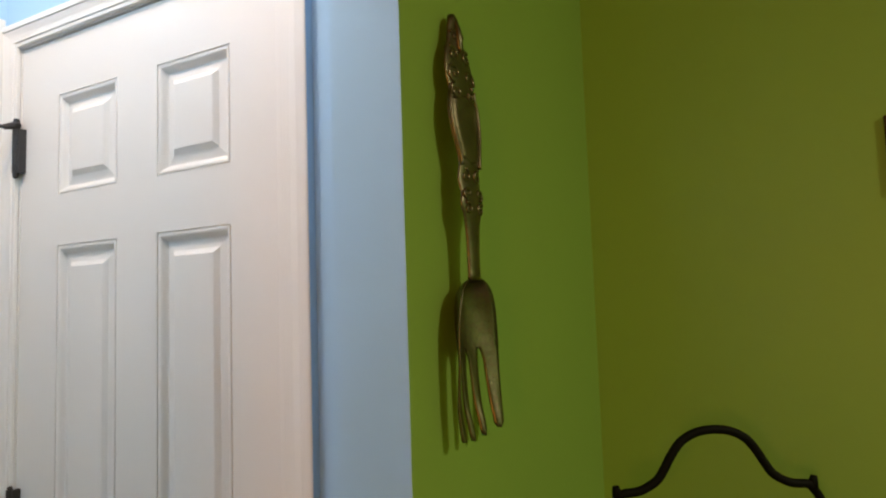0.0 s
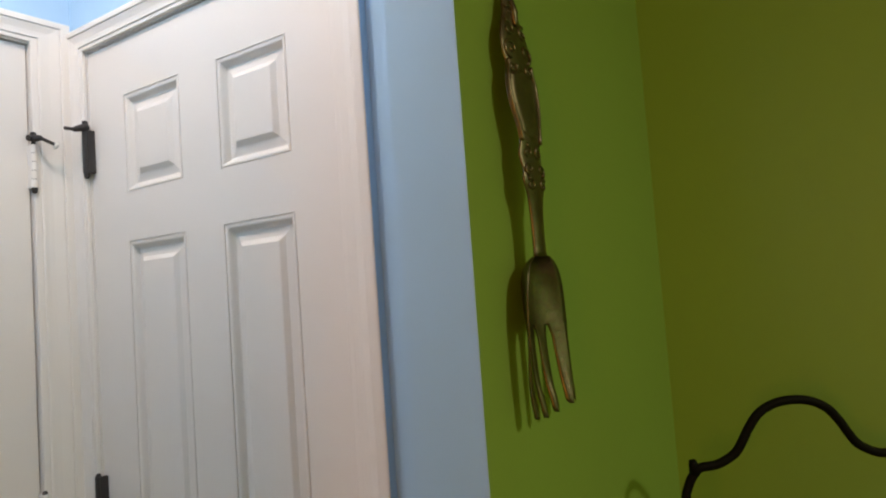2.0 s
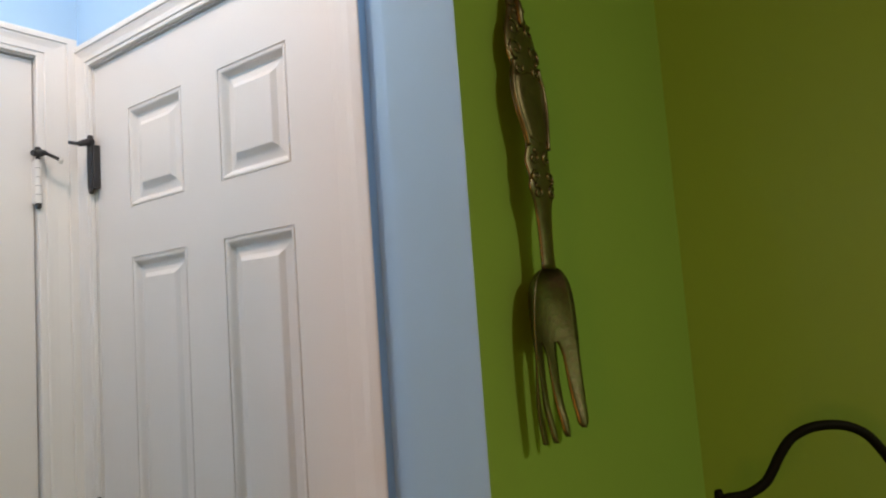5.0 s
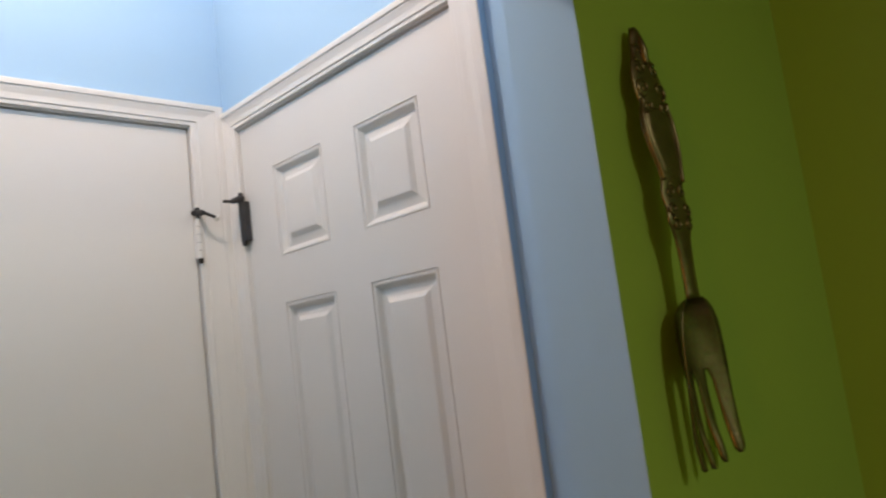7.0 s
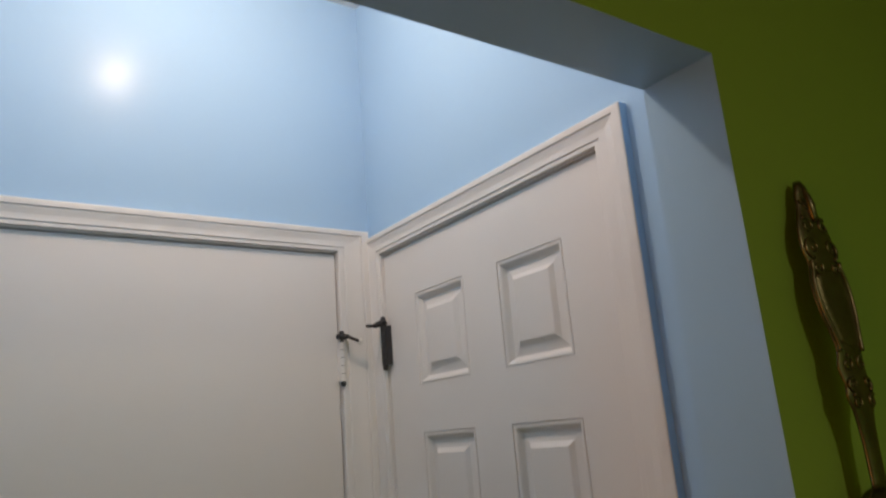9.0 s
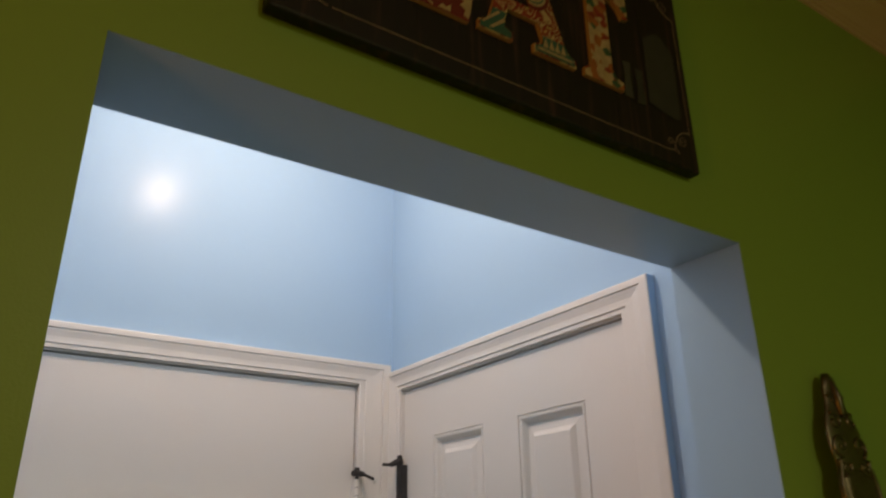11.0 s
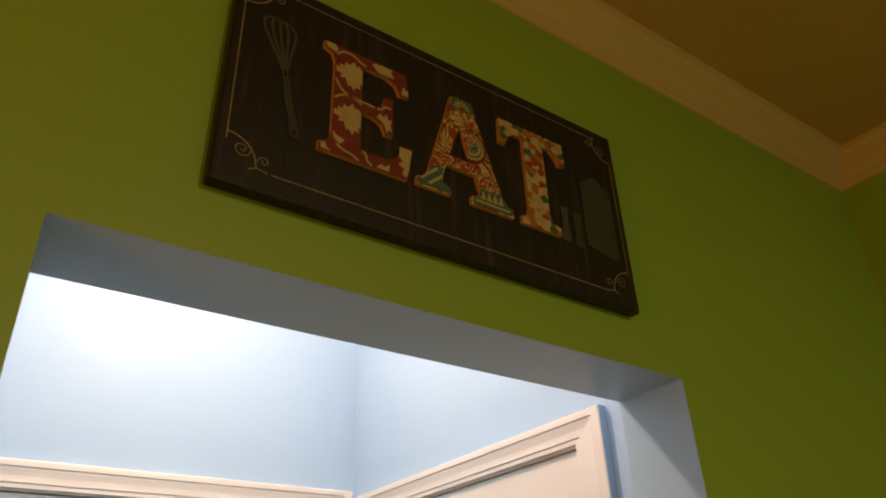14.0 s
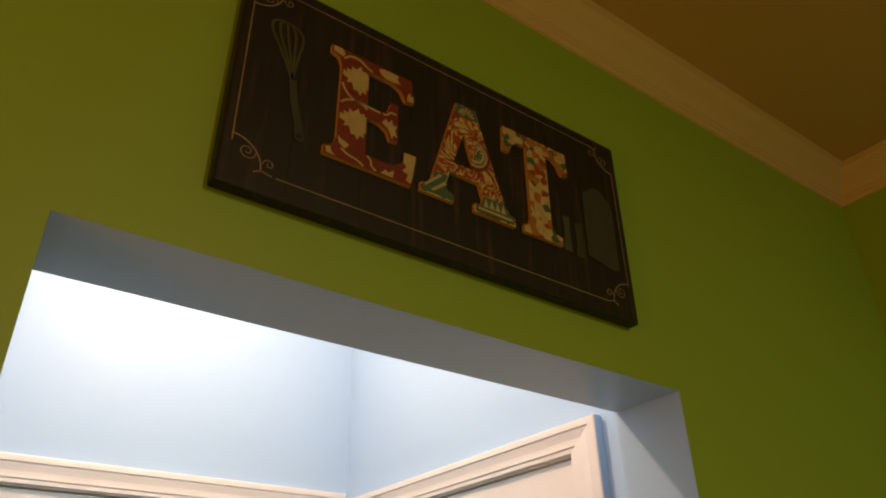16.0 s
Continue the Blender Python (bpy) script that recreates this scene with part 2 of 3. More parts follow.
def crown(name, a, b, inward, label):
    """A run of crown from a to b along a wall, mitred at both ends."""
    bm = bmesh.new()
    a, b, inward = Vector(a), Vector(b), Vector(inward)
    d = (b - a).normalized()
    ends = []
    for p, s in ((a, 1), (b, -1)):
        ends.append([bm.verts.new((*(p + inward * o + d * (s * o)), CEILING - h)) for o, h in CROWN_PROFILE])
    k = len(CROWN_PROFILE)
    for i in range(k):
        bm.faces.new((ends[0][i], ends[0][(i + 1) % k], ends[1][(i + 1) % k], ends[1][i]))
    bm.faces.new(ends[0])
    bm.faces.new(ends[1][::-1])
    return structure(name, bm, CROWN, label, "crown moulding")


crown("crown_trim_north", (WEST, 0), (EAST, 0), (0, -1), "cream crown moulding above the doorway wall")
crown("crown_trim_east", (EAST, 0), (EAST, SOUTH), (-1, 0), "cream crown moulding along the side wall")
crown("crown_trim_south", (EAST, SOUTH), (WEST, SOUTH), (0, 1), "cream crown moulding along the far wall")
crown("crown_trim_west", (WEST, SOUTH), (WEST, 0), (1, 0), "cream crown moulding along the closing wall")

# ---- the blue lobby ----
E_A, E_B = 0.264, 0.983        # the panelled door's free and hinged edges, along y
N_A, N_B = -0.860, -0.049     # the flush door's free and hinged edges, along x
GAP, LINING = 0.0028, 0.018
E_TOP, N_TOP = 2.021, 2.036
ea, eb, et = E_A - GAP - LINING, E_B + GAP + LINING, E_TOP + GAP + LINING
bm = prism([(WALL, 0), (ea, 0), (ea, et), (eb, et), (eb, 0), (LOBBY_N + 0.12, 0), (LOBBY_N + 0.12, LOBBY_CEILING), (WALL, LOBBY_CEILING)], 0.12, lambda u, v, w: (LOBBY_E + w, u, v), side=0)
structure("wall_lobby_east", bm, BLUE, "sky blue lobby wall holding the panelled door", "wall")
na, nb, et = N_A - GAP - LINING, N_B + GAP + LINING, N_TOP + GAP + LINING
bm = prism([(LOBBY_W, 0), (na, 0), (na, et), (nb, et), (nb, 0), (LOBBY_E, 0), (LOBBY_E, LOBBY_CEILING), (LOBBY_W, LOBBY_CEILING)], 0.12, lambda u, v, w: (u, LOBBY_N + w, v), side=0)
structure("wall_lobby_north", bm, BLUE, "sky blue satin lobby wall above the flush door", "wall")
structure("wall_lobby_west", boxed((LOBBY_W - 0.12, WALL, 0), (LOBBY_W, LOBBY_N + 0.12, LOBBY_CEILING)), BLUE, "sky blue wall closing the lobby", "wall")
structure("ceiling_lobby", boxed((LOBBY_W - 0.12, WALL, LOBBY_CEILING), (LOBBY_E + 0.12, LOBBY_N + 0.12, LOBBY_CEILING + 0.1)), WHITE, "white painted lobby ceiling", "ceiling")

# casing profile: (from the inner edge outwards, proud of the wall)
CASING = [(0, 0), (0, 0.0065), (0.0018, 0.0080), (0.0100, 0.0083), (0.0112, 0.0078), (0.0120, 0.0098), (0.0135, 0.0106), (0.020, 0.0106), (0.028, 0.0112), (0.036, 0.0130), (0.042, 0.0146), (0.0450, 0.0149), (0.0470, 0.0142), (0.0476, 0.0168), (0.049, 0.0174), (0.056, 0.0176), (0.0610, 0.0175), (0.0632, 0.0168), (0.064, 0.0152), (0.064, 0)]


def casing(name, place, label):
    """Mitred casing and lining round an opening. place(u, v, w): along the wall, up, out of the wall; u runs from 0 to width."""
    width, outer_a, outer_b, outer_top, door_top, to3 = place
    slot = 0.0003 if name == "trim_1" else GAP
    et = door_top + GAP + LINING
    trim = thing(name, label, "door trim", kind="structure")
    k = len(CASING)

    def run(nm, ends, lab=""):
        bm = bmesh.new()
        rows = [[bm.verts.new(to3(*e(o, h))) for o, h in CASING] for e in ends]
        for i in range(k - 1):
            f = bm.faces.new((rows[0][i], rows[0][i + 1], rows[1][i + 1], rows[1][i]))
            f.material_index = 1 if i == k - 2 and nm == "casing_leg" else 0
        bm.faces.new(rows[0])
        bm.faces.new(rows[1][::-1])
        part(nm, bm, [WHITE, BLUE], trim, lab)

    rv = 0.003
    top = door_top + GAP + rv
    sa, sb, st = outer_a / 0.064, outer_b / 0.064, outer_top / 0.064
    run("casing_head", (lambda o, h: (-rv - o * sa, top + o * st, h), lambda o, h: (width + rv + o * sb, top + o * st, h)))
    run("casing_leg", (lambda o, h: (-rv - o * sa, 0.0, h), lambda o, h: (-rv - o * sa, top + o * st, h)))
    run("casing_leg", (lambda o, h: (width + rv + o * sb, 0.0, h), lambda o, h: (width + rv + o * sb, top + o * st, h)))
    for nm, a, b in (("lining", (-LINING - GAP, 0, 0), (-GAP, et, 0)), ("lining", (width + slot, 0, 0), (width + GAP + LINING, et, 0)), ("lining_head", (-GAP, door_top + GAP, 0), (width + GAP, et, 0))):
        p, q = to3(a[0], a[1], -0.001), to3(b[0], b[1], -0.119)
        part(nm, boxed([min(i, j) for i, j in zip(p, q)], [max(i, j) for i, j in zip(p, q)]), WHITE, trim)
    for nm, a, b in (("door_stop", (-GAP, 0), (0.009, door_top)), ("door_stop", (width - 0.009, 0), (width + GAP, door_top)), ("door_stop", (0.009, door_top - 0.009), (width - 0.009, door_top + GAP))):
        p, q = to3(a[0], a[1], -0.048), to3(b[0], b[1], -0.075)
        part(nm, boxed([min(i, j) for i, j in zip(p, q)], [max(i, j) for i, j in zip(p, q)]), WHITE, trim)
    return trim


casing("trim_1", (E_B - E_A, 0.070, 0.056, 0.0488, E_TOP, lambda u, v, w: (LOBBY_E - w, E_A + u, v)), "white moulded casing round the panelled door, blue on its edge")
casing("trim_2", (N_B - N_A, 0.064, 0.082, 0.0532, N_TOP, lambda u, v, w: (N_A + u, LOBBY_N - w, v)), "white moulded casing round the flush door")

# six-panel door, its face towards -x
FACE = LOBBY_E + 0.004
door = thing("door_1", "white moulded six-panel door, closed, with dark hinges", "door", kind="structure")
PANEL_Y = [(0.373, 0.557), (0.669, 0.855)]
PANEL_Z = [(0.22, 0.80), (0.935, 1.600), (1.700, 1.904)]
PANEL_PROFILE = [(-0.003, 0), (-0.0027, 0.0026), (0.0002, 0.0026), (0.0012, 0.0004), (0.0035, 0.0002), (0.0062, 0.0012), (0.0085, 0.0036), (0.0108, 0.0068), (0.0128, 0.0096), (0.0144, 0.0112), (0.0162, 0.0115), (0.0318, 0.0080), (0.0402, 0.0016), (0.0418, 0.0010)]
bm = bmesh.new()
ys = [E_A, *[v for p in PANEL_Y for v in p], E_B]
zs = [0.008, *[v for p in PANEL_Z for v in p], E_TOP]
for i in range(len(ys) - 1):
    for j in range(len(zs) - 1):
        if i % 2 and j % 2:
            continue
        bm.faces.new([bm.verts.new((FACE, y, z)) for y, z in ((ys[i], zs[j]), (ys[i + 1], zs[j]), (ys[i + 1], zs[j + 1]), (ys[i], zs[j + 1]))])
for a, b in (((E_A, zs[0]), (E_B, zs[0])), ((E_B, zs[0]), (E_B, zs[-1])), ((E_B, zs[-1]), (E_A, zs[-1])), ((E_A, zs[-1]), (E_A, zs[0]))):
    bm.faces.new([bm.verts.new(v) for v in ((FACE, *a), (FACE, *b), (FACE + 0.035, *b), (FACE + 0.035, *a))])
bm.faces.new([bm.verts.new((FACE + 0.035, y, z)) for y, z in ((E_A, zs[0]), (E_B, zs[0]), (E_B, zs[-1]), (E_A, zs[-1]))])
bmesh.ops.remove_doubles(bm, verts=bm.verts, dist=1e-5)
part("slab", bm, DOORWHITE, door)
for y0, y1 in PANEL_Y:
    for z0, z1 in PANEL_Z:
        bm = bmesh.new()
        rings = [[bm.verts.new((FACE + d, y, z)) for y, z in ((y0 + o + 0.003, z0 + o + 0.003), (y1 - o - 0.003, z0 + o + 0.003), (y1 - o - 0.003, z1 - o - 0.003), (y0 + o + 0.003, z1 - o - 0.003))] for o, d in PANEL_PROFILE]
        for a, b in zip(rings, rings[1:]):
            for k in range(4):
                bm.faces.new((a[k], a[(k + 1) % 4], b[(k + 1) % 4], b[k]))
        bm.faces.new(rings[-1])
        part("panel", bm, DOORWHITE, door)


def hinge(parent, axis, z0, z1, mat, leaf_a, leaf_b, label):
    """A butt hinge: barrel with five knuckles, pin ends and a leaf."""
    h = part("hinge", boxed(leaf_a, leaf_b, 0.0008), mat, parent, label)
    n = 5
    step = (z1 - z0) / n
    for k in range(n):
        bm = bmesh.new()
        tube(bm, [(*axis, z0 + k * step + 0.0006), (*axis, z0 + (k + 1) * step - 0.0006)], 0.0072, 14)
        part("knuckle", bm, mat, h, smooth=False)
    bm = bmesh.new()
    tube(bm, [(*axis, z0 - 0.011), (*axis, z0 - 0.008), (*axis, z0 - 0.001), (*axis, z1 + 0.003), (*axis, z1 + 0.006)], [0.0035, 0.0055, 0.0060, 0.005, 0.003], 12)
    part("pin", bm, BRONZE, h)
    return h


def pin_stop(parent, axis, z, arm, rod, pad, bumper=None):
    """A hinge-pin stop: a collar on the pin, a tapered arm, a threaded rod from the arm's end, a round pad behind, and a rubber bumper."""
    a = Vector((*axis, z))
    up = (0, 0, 1)
    bm = bmesh.new()
    tube(bm, [a - Vector((0, 0, 0.005)), a + Vector((0, 0, 0.005))], 0.0078, 14)
    tube(bm, [a + Vector((0, 0, 0.004)), a + Vector((0, 0, 0.011)), a + Vector((0, 0, 0.013))], [0.0062, 0.0062, 0.0045], 12)
    s = part("pin_stop", bm, BRONZE, parent, "dark bronze hinge-pin door stop")
    knee = a + Vector(arm)
    bm = bmesh.new()
    tube(bm, [a, a + Vector(arm) * 0.45, knee], [0.0078, 0.0074, 0.0056], 12, up=up)
    part("arm", bm, BRONZE, s)
    tip = knee + Vector(rod)
    bm = bmesh.new()
    tube(bm, [knee - Vector(rod) * 0.15, tip], 0.0036, 10, up=up)
    part("rod", bm, BRONZE, s)
    way = Vector(pad)
    bm = bmesh.new()
    tube(bm, [a, a + way * 0.6, a + way * 0.62, a + way], [0.0050, 0.0050, 0.0070, 0.0064], 14, up=up)
    part("pad", bm, BRONZE, s)
    if bumper:
        d = Vector(rod).normalized()
        bm = bmesh.new()
        tube(bm, [tip - d * 0.001, tip + d * 0.002, tip + d * 0.006, tip + d * 0.0075], [0.0060, bumper, bumper, 0.0060], 14, up=up)
        part("bumper", bm, RUBBER, s, "white rubber tip")
    return s


HINGE_Z = [(1.758, 1.850), (1.030, 1.122), (0.19, 0.282)]
for z0, z1 in HINGE_Z:
    hinge(door, (LOBBY_E - 0.010, E_B - 0.003), z0, z1, BRONZE, (LOBBY_E - 0.012, E_B - 0.016, z0), (FACE + 0.0005, E_B - 0.006, z1), "dark bronze butt hinge")
pin_stop(door, (LOBBY_E - 0.010, E_B - 0.003), 1.859, (-0.027, -0.006, -0.010), (-0.022, -0.003, -0.001), (-0.002, -0.010, -0.004))

# flush door, its face towards -y
NFACE = LOBBY_N + 0.006
flush = thing("door_2", "plain white flush door, closed, with white painted hinges", "door", kind="structure")
part("slab", boxed((N_A, NFACE, 0.008), (N_B, NFACE + 0.035, N_TOP), 0.0015), DOORWHITE, flush)
for z0, z1 in [(1.728, 1.820), (1.010, 1.102), (0.19, 0.282)]:
    hinge(flush, (N_B + 0.002, LOBBY_N - 0.010), z0, z1, WHITE, (N_B - 0.004, LOBBY_N - 0.010, z0), (N_B + 0.001, NFACE + 0.0005, z1), "white painted butt hinge")
pin_stop(flush, (N_B + 0.002, LOBBY_N - 0.010), 1.833, (0.001, -0.028, -0.004), (0.027, -0.004, -0.011), (-0.012, -0.004, -0.001), 0.0080)

# lobby lamp
fixture = thing("ceiling_light", "small white ceiling lamp with a round frosted bulb", "ceiling light", place=(0, 0, 0))
lx, ly, lz = LOBBY_LAMP
bm = bmesh.new()
tube(bm, [(lx, ly, LOBBY_CEILING), (lx, ly, LOBBY_CEILING - 0.012), (lx, ly, LOBBY_CEILING - 0.020)], [0.06, 0.06, 0.045], 28)
part("base", bm, WHITE, fixture)
bm = bmesh.new()
bmesh.ops.create_uvsphere(bm, u_segments=20, v_segments=10, radius=0.03, matrix=Matrix.Translation((lx, ly, LOBBY_CEILING - 0.032)) @ Matrix.Diagonal((1, 1, 0.5, 1)))
part("bulb", bm, GLASS, fixture, "glowing frosted bulb", smooth=True)

# ---- the wall sign ----
SX, SZ, SW, SH, SD = -0.690, 2.129, 0.600, 0.302, 0.019
sign = thing("wall_sign", "dark wood-look canvas sign lettered EAT, hung above the doorway", "wall sign")
sign.matrix_basis = Matrix.Translation((SX, 0, SZ)) @ pose(0, 0, 0, 0, 0.42, 0) @ Matrix.Translation((-SX, 0, -SZ))
part("canvas", boxed((SX, -SD, SZ), (SX + SW, -0.001, SZ + SH), 0.003), CANVAS, sign)


def on_sign(u, v, w=0.0):
    return (SX + u / 1000, -SD - w, SZ + v / 1000)


def letter(name, outline, holes, u0, v0, mat):
    bm = prism(outline, 0.0055, lambda u, v, w: on_sign(u0 + 1.025 * u, v0 + 1.05 * v, 0.0058 - w), holes, side=1)
    return part(name, bm, [mat, EDGE], sign, "patterned serif letter with cream edges")


E_OUT = [(0, 0), (110, 0), (118, 44), (106, 44), (98, 27), (84, 18), (50, 18), (50, 68), (66, 68), (76, 63), (81, 51), (91, 52), (91, 105), (81, 105), (76, 90), (66, 84), (50, 84), (50, 136), (82, 136), (94, 130), (101, 117), (113, 119), (109, 153), (0, 153), (0, 143), (10, 139), (14, 128), (14, 26), (10, 15), (0, 11)]
A_OUT = [(0, 0), (47, 0), (47, 11), (37, 15), (36, 22), (42, 42), (86, 42), (92, 22), (90, 15), (78, 11), (78, 0), (142, 0), (142, 11), (132, 15), (126, 24), (84, 153), (54, 153), (16, 24), (10, 15), (0, 11)]
A_HOLE = [(47, 58), (81, 58), (65, 108)]
T_OUT = [(28, 0), (94, 0), (94, 11), (81, 15), (76, 25), (76, 134), (88, 134), (98, 127), (105, 113), (116, 116), (114, 152), (2, 152), (0, 112), (10, 112), (16, 127), (26, 134), (41, 134), (41, 25), (37, 15), (28, 11)]
E0, EV, A0, AV = 108, 75, 234, 76
letter("letter_e", E_OUT, [], E0, EV, RED)
letter("letter_a", A_OUT, [A_HOLE], A0, AV, PRINT_A)
letter("letter_t", T_OUT, [], 366, 76, PRINT_T)


def flat(name, outline, mat, w, label="", deep=0.0006):
    part(name, prism(outline, deep, lambda u, v, d: on_sign(u, v, w - d), side=0), mat, sign, label)


def disc(u, v, r, n=24, a0=0.0, a1=2 * math.pi):
    return [(u + r * math.cos(a0 + (a1 - a0) * k / n), v + r * math.sin(a0 + (a1 - a0) * k / n)) for k in range(n + (0 if a1 - a0 > 6.2 else 1))]


def flat_a(name, outline, mat, w):
    flat(name, [(A0 + 1.025 * (u - A0), AV + 1.05 * (v - AV)) for u, v in outline], mat, w)


def flat_e(name, outline, w=0.0064):
    flat(name, [(E0 + 1.025 * u, EV + 1.05 * v) for u, v in outline], CREAM, w)


def band_e(pts, width):
    """A narrow printed band along a bowed line."""
    p = [Vector((u, v)) for u, _, v in smooth_path([(u, 0, v) for u, v in pts], 5)]
    left, right = [], []
    for i, q in enumerate(p):
        d = (p[min(i + 1, len(p) - 1)] - p[max(i - 1, 0)]).normalized()
        left.append(q + Vector((-d.y, d.x)) * width / 2)
        right.append(q - Vector((-d.y, d.x)) * width / 2)
    flat_e("band", [tuple(q) for q in left + right[::-1]], 0.0067)


# cream leaves and bands on the red E
LEAF = [(38, 138), (41, 131), (45, 133), (49, 129), (49, 107), (46, 108), (47, 100), (42, 102), (39, 95), (35, 101), (31, 99), (28, 109), (21, 107), (23, 113), (15.5, 115), (16, 123), (21, 121), (20, 127), (26, 126), (27, 133), (32, 130)]
for drop in (0, 62):
    flat_e("leaf", [(u, v - drop) for u, v in LEAF])
flat_e("leaf", [(62, 147), (67, 150), (78, 151), (90, 150), (88, 144), (93, 139), (84, 137.5), (72, 137.5), (66, 141)])
flat_e("leaf", [(102, 119), (112, 120), (111.5, 130), (108, 127), (106, 133), (103.5, 128)])
flat_e("leaf", [(2, 152), (13, 152), (17, 146), (14.5, 141), (2, 144.5)])
flat_e("leaf", [(69, 71), (74, 79), (78, 74), (82, 81), (84, 73), (89.5, 74), (87, 66), (90, 58), (85, 60), (83, 53), (80, 62), (77, 66)])
flat_e("leaf", [(100, 42), (116, 42), (112, 12), (109, 3), (103, 6), (106, 14), (98, 17), (104, 24), (99, 28)])
flat_e("leaf", [(15.5, 29), (21, 25), (30, 22), (25, 15), (17, 20)])
flat_e("leaf", [(70, 2), (76, 9), (80, 6), (87, 12), (86, 2)])
flat_e("leaf", [(2, 9.5), (8, 10.5), (9, 5), (14, 2), (3, 1.5)])
band_e([(15.5, 139), (24, 146), (36, 146.5), (46, 141), (54, 138)], 2.6)
band_e([(15.5, 103), (21, 93), (30, 86), (44, 83), (49, 79)], 2.6)
band_e([(15.5, 75), (24, 82), (36, 85), (49, 84), (66, 83)], 2.6)
band_e([(70, 83), (76, 85), (80, 90), (88, 90)], 2.4)
band_e([(52, 17), (57, 12), (58, 6), (64, 1.5)], 2.4)
band_e([(20, 14), (28, 9), (40, 6), (48, 1.5)], 2.4)

# medallion and painted feet of the A
mu, mv = A0 + 80, AV + 84
for r, m, w, nm in ((25, RED, 0.0066, "ring"), (20.5, CREAM, 0.0070, "ring"), (17, TEAL, 0.0074, "ring"), (15.2, CREAM, 0.0078, "medallion")):
    half = [(u, v) for u, v in disc(mu, mv, r, 30, -1.92, 1.18)]
    flat_a(nm, half, m, w)
for k in range(5):
    a = -1.6 + 0.55 * k
    c, s = math.cos(a), math.sin(a)
    flat_a("spoke", [(mu + 3 * c - 0.8 * s, mv + 3 * s + 0.8 * c), (mu + 11 * c - 1.6 * s, mv + 11 * s + 1.6 * c), (mu + 11 * c + 1.6 * s, mv + 11 * s - 1.6 * c), (mu + 3 * c + 0.8 * s, mv + 3 * s - 0.8 * c)], TEAL, 0.0084)
flat_a("foot_band", [(A0 + 80, AV + 2), (A0 + 139, AV + 2), (A0 + 139, AV + 10), (A0 + 130, AV + 15), (A0 + 124, AV + 26), (A0 + 92, AV + 26), (A0 + 91, AV + 14), (A0 + 80, AV + 9)], TEAL, 0.0066)
flat_a("foot_band", [(A0 + 2, AV + 2), (A0 + 45, AV + 2), (A0 + 45, AV + 10), (A0 + 36, AV + 14), (A0 + 35, AV + 24), (A0 + 38, AV + 34), (A0 + 20, AV + 34), (A0 + 15, AV + 18), (A0 + 2, AV + 9)], TEAL, 0.0066)
for k in range(4):
    u = A0 + 91 + 9 * k
    flat_a("triangle", [(u, AV + 11), (u + 8, AV + 11), (u + 4, AV + 24)], CREAM, 0.0072)
flat_a("stripe", [(A0 + 83, AV + 5), (A0 + 136, AV + 5), (A0 + 136, AV + 8), (A0 + 83, AV + 8)], CREAM, 0.0072)
flat_a("stripe", [(A0 + 6, AV + 8), (A0 + 30, AV + 30), (A0 + 26, AV + 31), (A0 + 4, AV + 10)], CREAM, 0.0072)
flat_a("stripe", [(A0 + 18, AV + 5), (A0 + 36, AV + 20), (A0 + 34, AV + 24), (A0 + 14, AV + 6)], CREAM, 0.0072)
# crest of the A: pale palmette on a dark cap
flat_a("cap", [(A0 + 52, AV + 136), (A0 + 88, AV + 136), (A0 + 83.5, AV + 151.5), (A0 + 55, AV + 151.5)], TEAL, 0.0064)
for k in range(7):
    a = math.pi * (0.08 + 0.14 * k)
    c, d = math.cos(a), math.sin(a)
    flat_a("crest_leaf", [(A0 + 69.5 + 3.5 * c, AV + 136.5 + 3.0 * d), (A0 + 69.5 + 11.5 * c - 1.6 * d, AV + 136.5 + 11.5 * d + 1.6 * c), (A0 + 69.5 + 13.5 * c, AV + 136.5 + 13.5 * d), (A0 + 69.5 + 11.5 * c + 1.6 * d, AV + 136.5 + 11.5 * d - 1.6 * c)], CREAM, 0.0069)

# border lines, corner scrolls
def sign_line(name, pts, r, mat=LINE, lift=0.0004, label=""):
    bm = bmesh.new()
    tube(bm, [on_sign(u, v, lift) for u, v in pts], r / 1000, 6, flat=0.5)
    part(name, bm, mat, sign, label)


sign_line("border_line", [(12, 52), (11, 250)], 0.8)
sign_line("border_line", [(62, 24), (544, 21)], 0.8)
sign_line("border_line", [(60, 284), (540, 284)], 0.7)
sign_line("border_line", [(588, 55), (588, 245)], 0.6)
for cu, cv, du, dv in ((12, 23, 1, 1), (588, 20, -1, 1), (588, 286, -1, -1), (11, 286, 1, -1)):
    sign_line("corner_scroll", [(cu + du * 33 * math.sin(a), cv + dv * (5 + 33 * math.cos(a))) for a in [k * math.pi / 2 / 12 for k in range(13)]], 0.9)
    sign_line("corner_scroll", [(cu + du * (17 + q[0]), cv + dv * (22 + q[2])) for q in spiral(0, 0, 10, 1.5, 0.6, -1)], 0.55)
    sign_line("corner_scroll", [(cu + du * (41 + q[0]), cv + dv * (14 + q[2])) for q in spiral(0, 0, 6.5, 1.2, 3.3, -1)], 0.65)
    sign_line("corner_scroll", [(cu + du * 26, cv + dv * 0), (cu + du * 34, cv + dv * 4), (cu + du * 46, cv + dv * 1)], 0.8)
for u in (74, 158, 222, 298, 371, 452, 512):
    sign_line("plank_joint", [(u, 3), (u + 0.6, 140), (u, SH * 1000 - 3)], 0.7, PLANKLINE, 0.0)

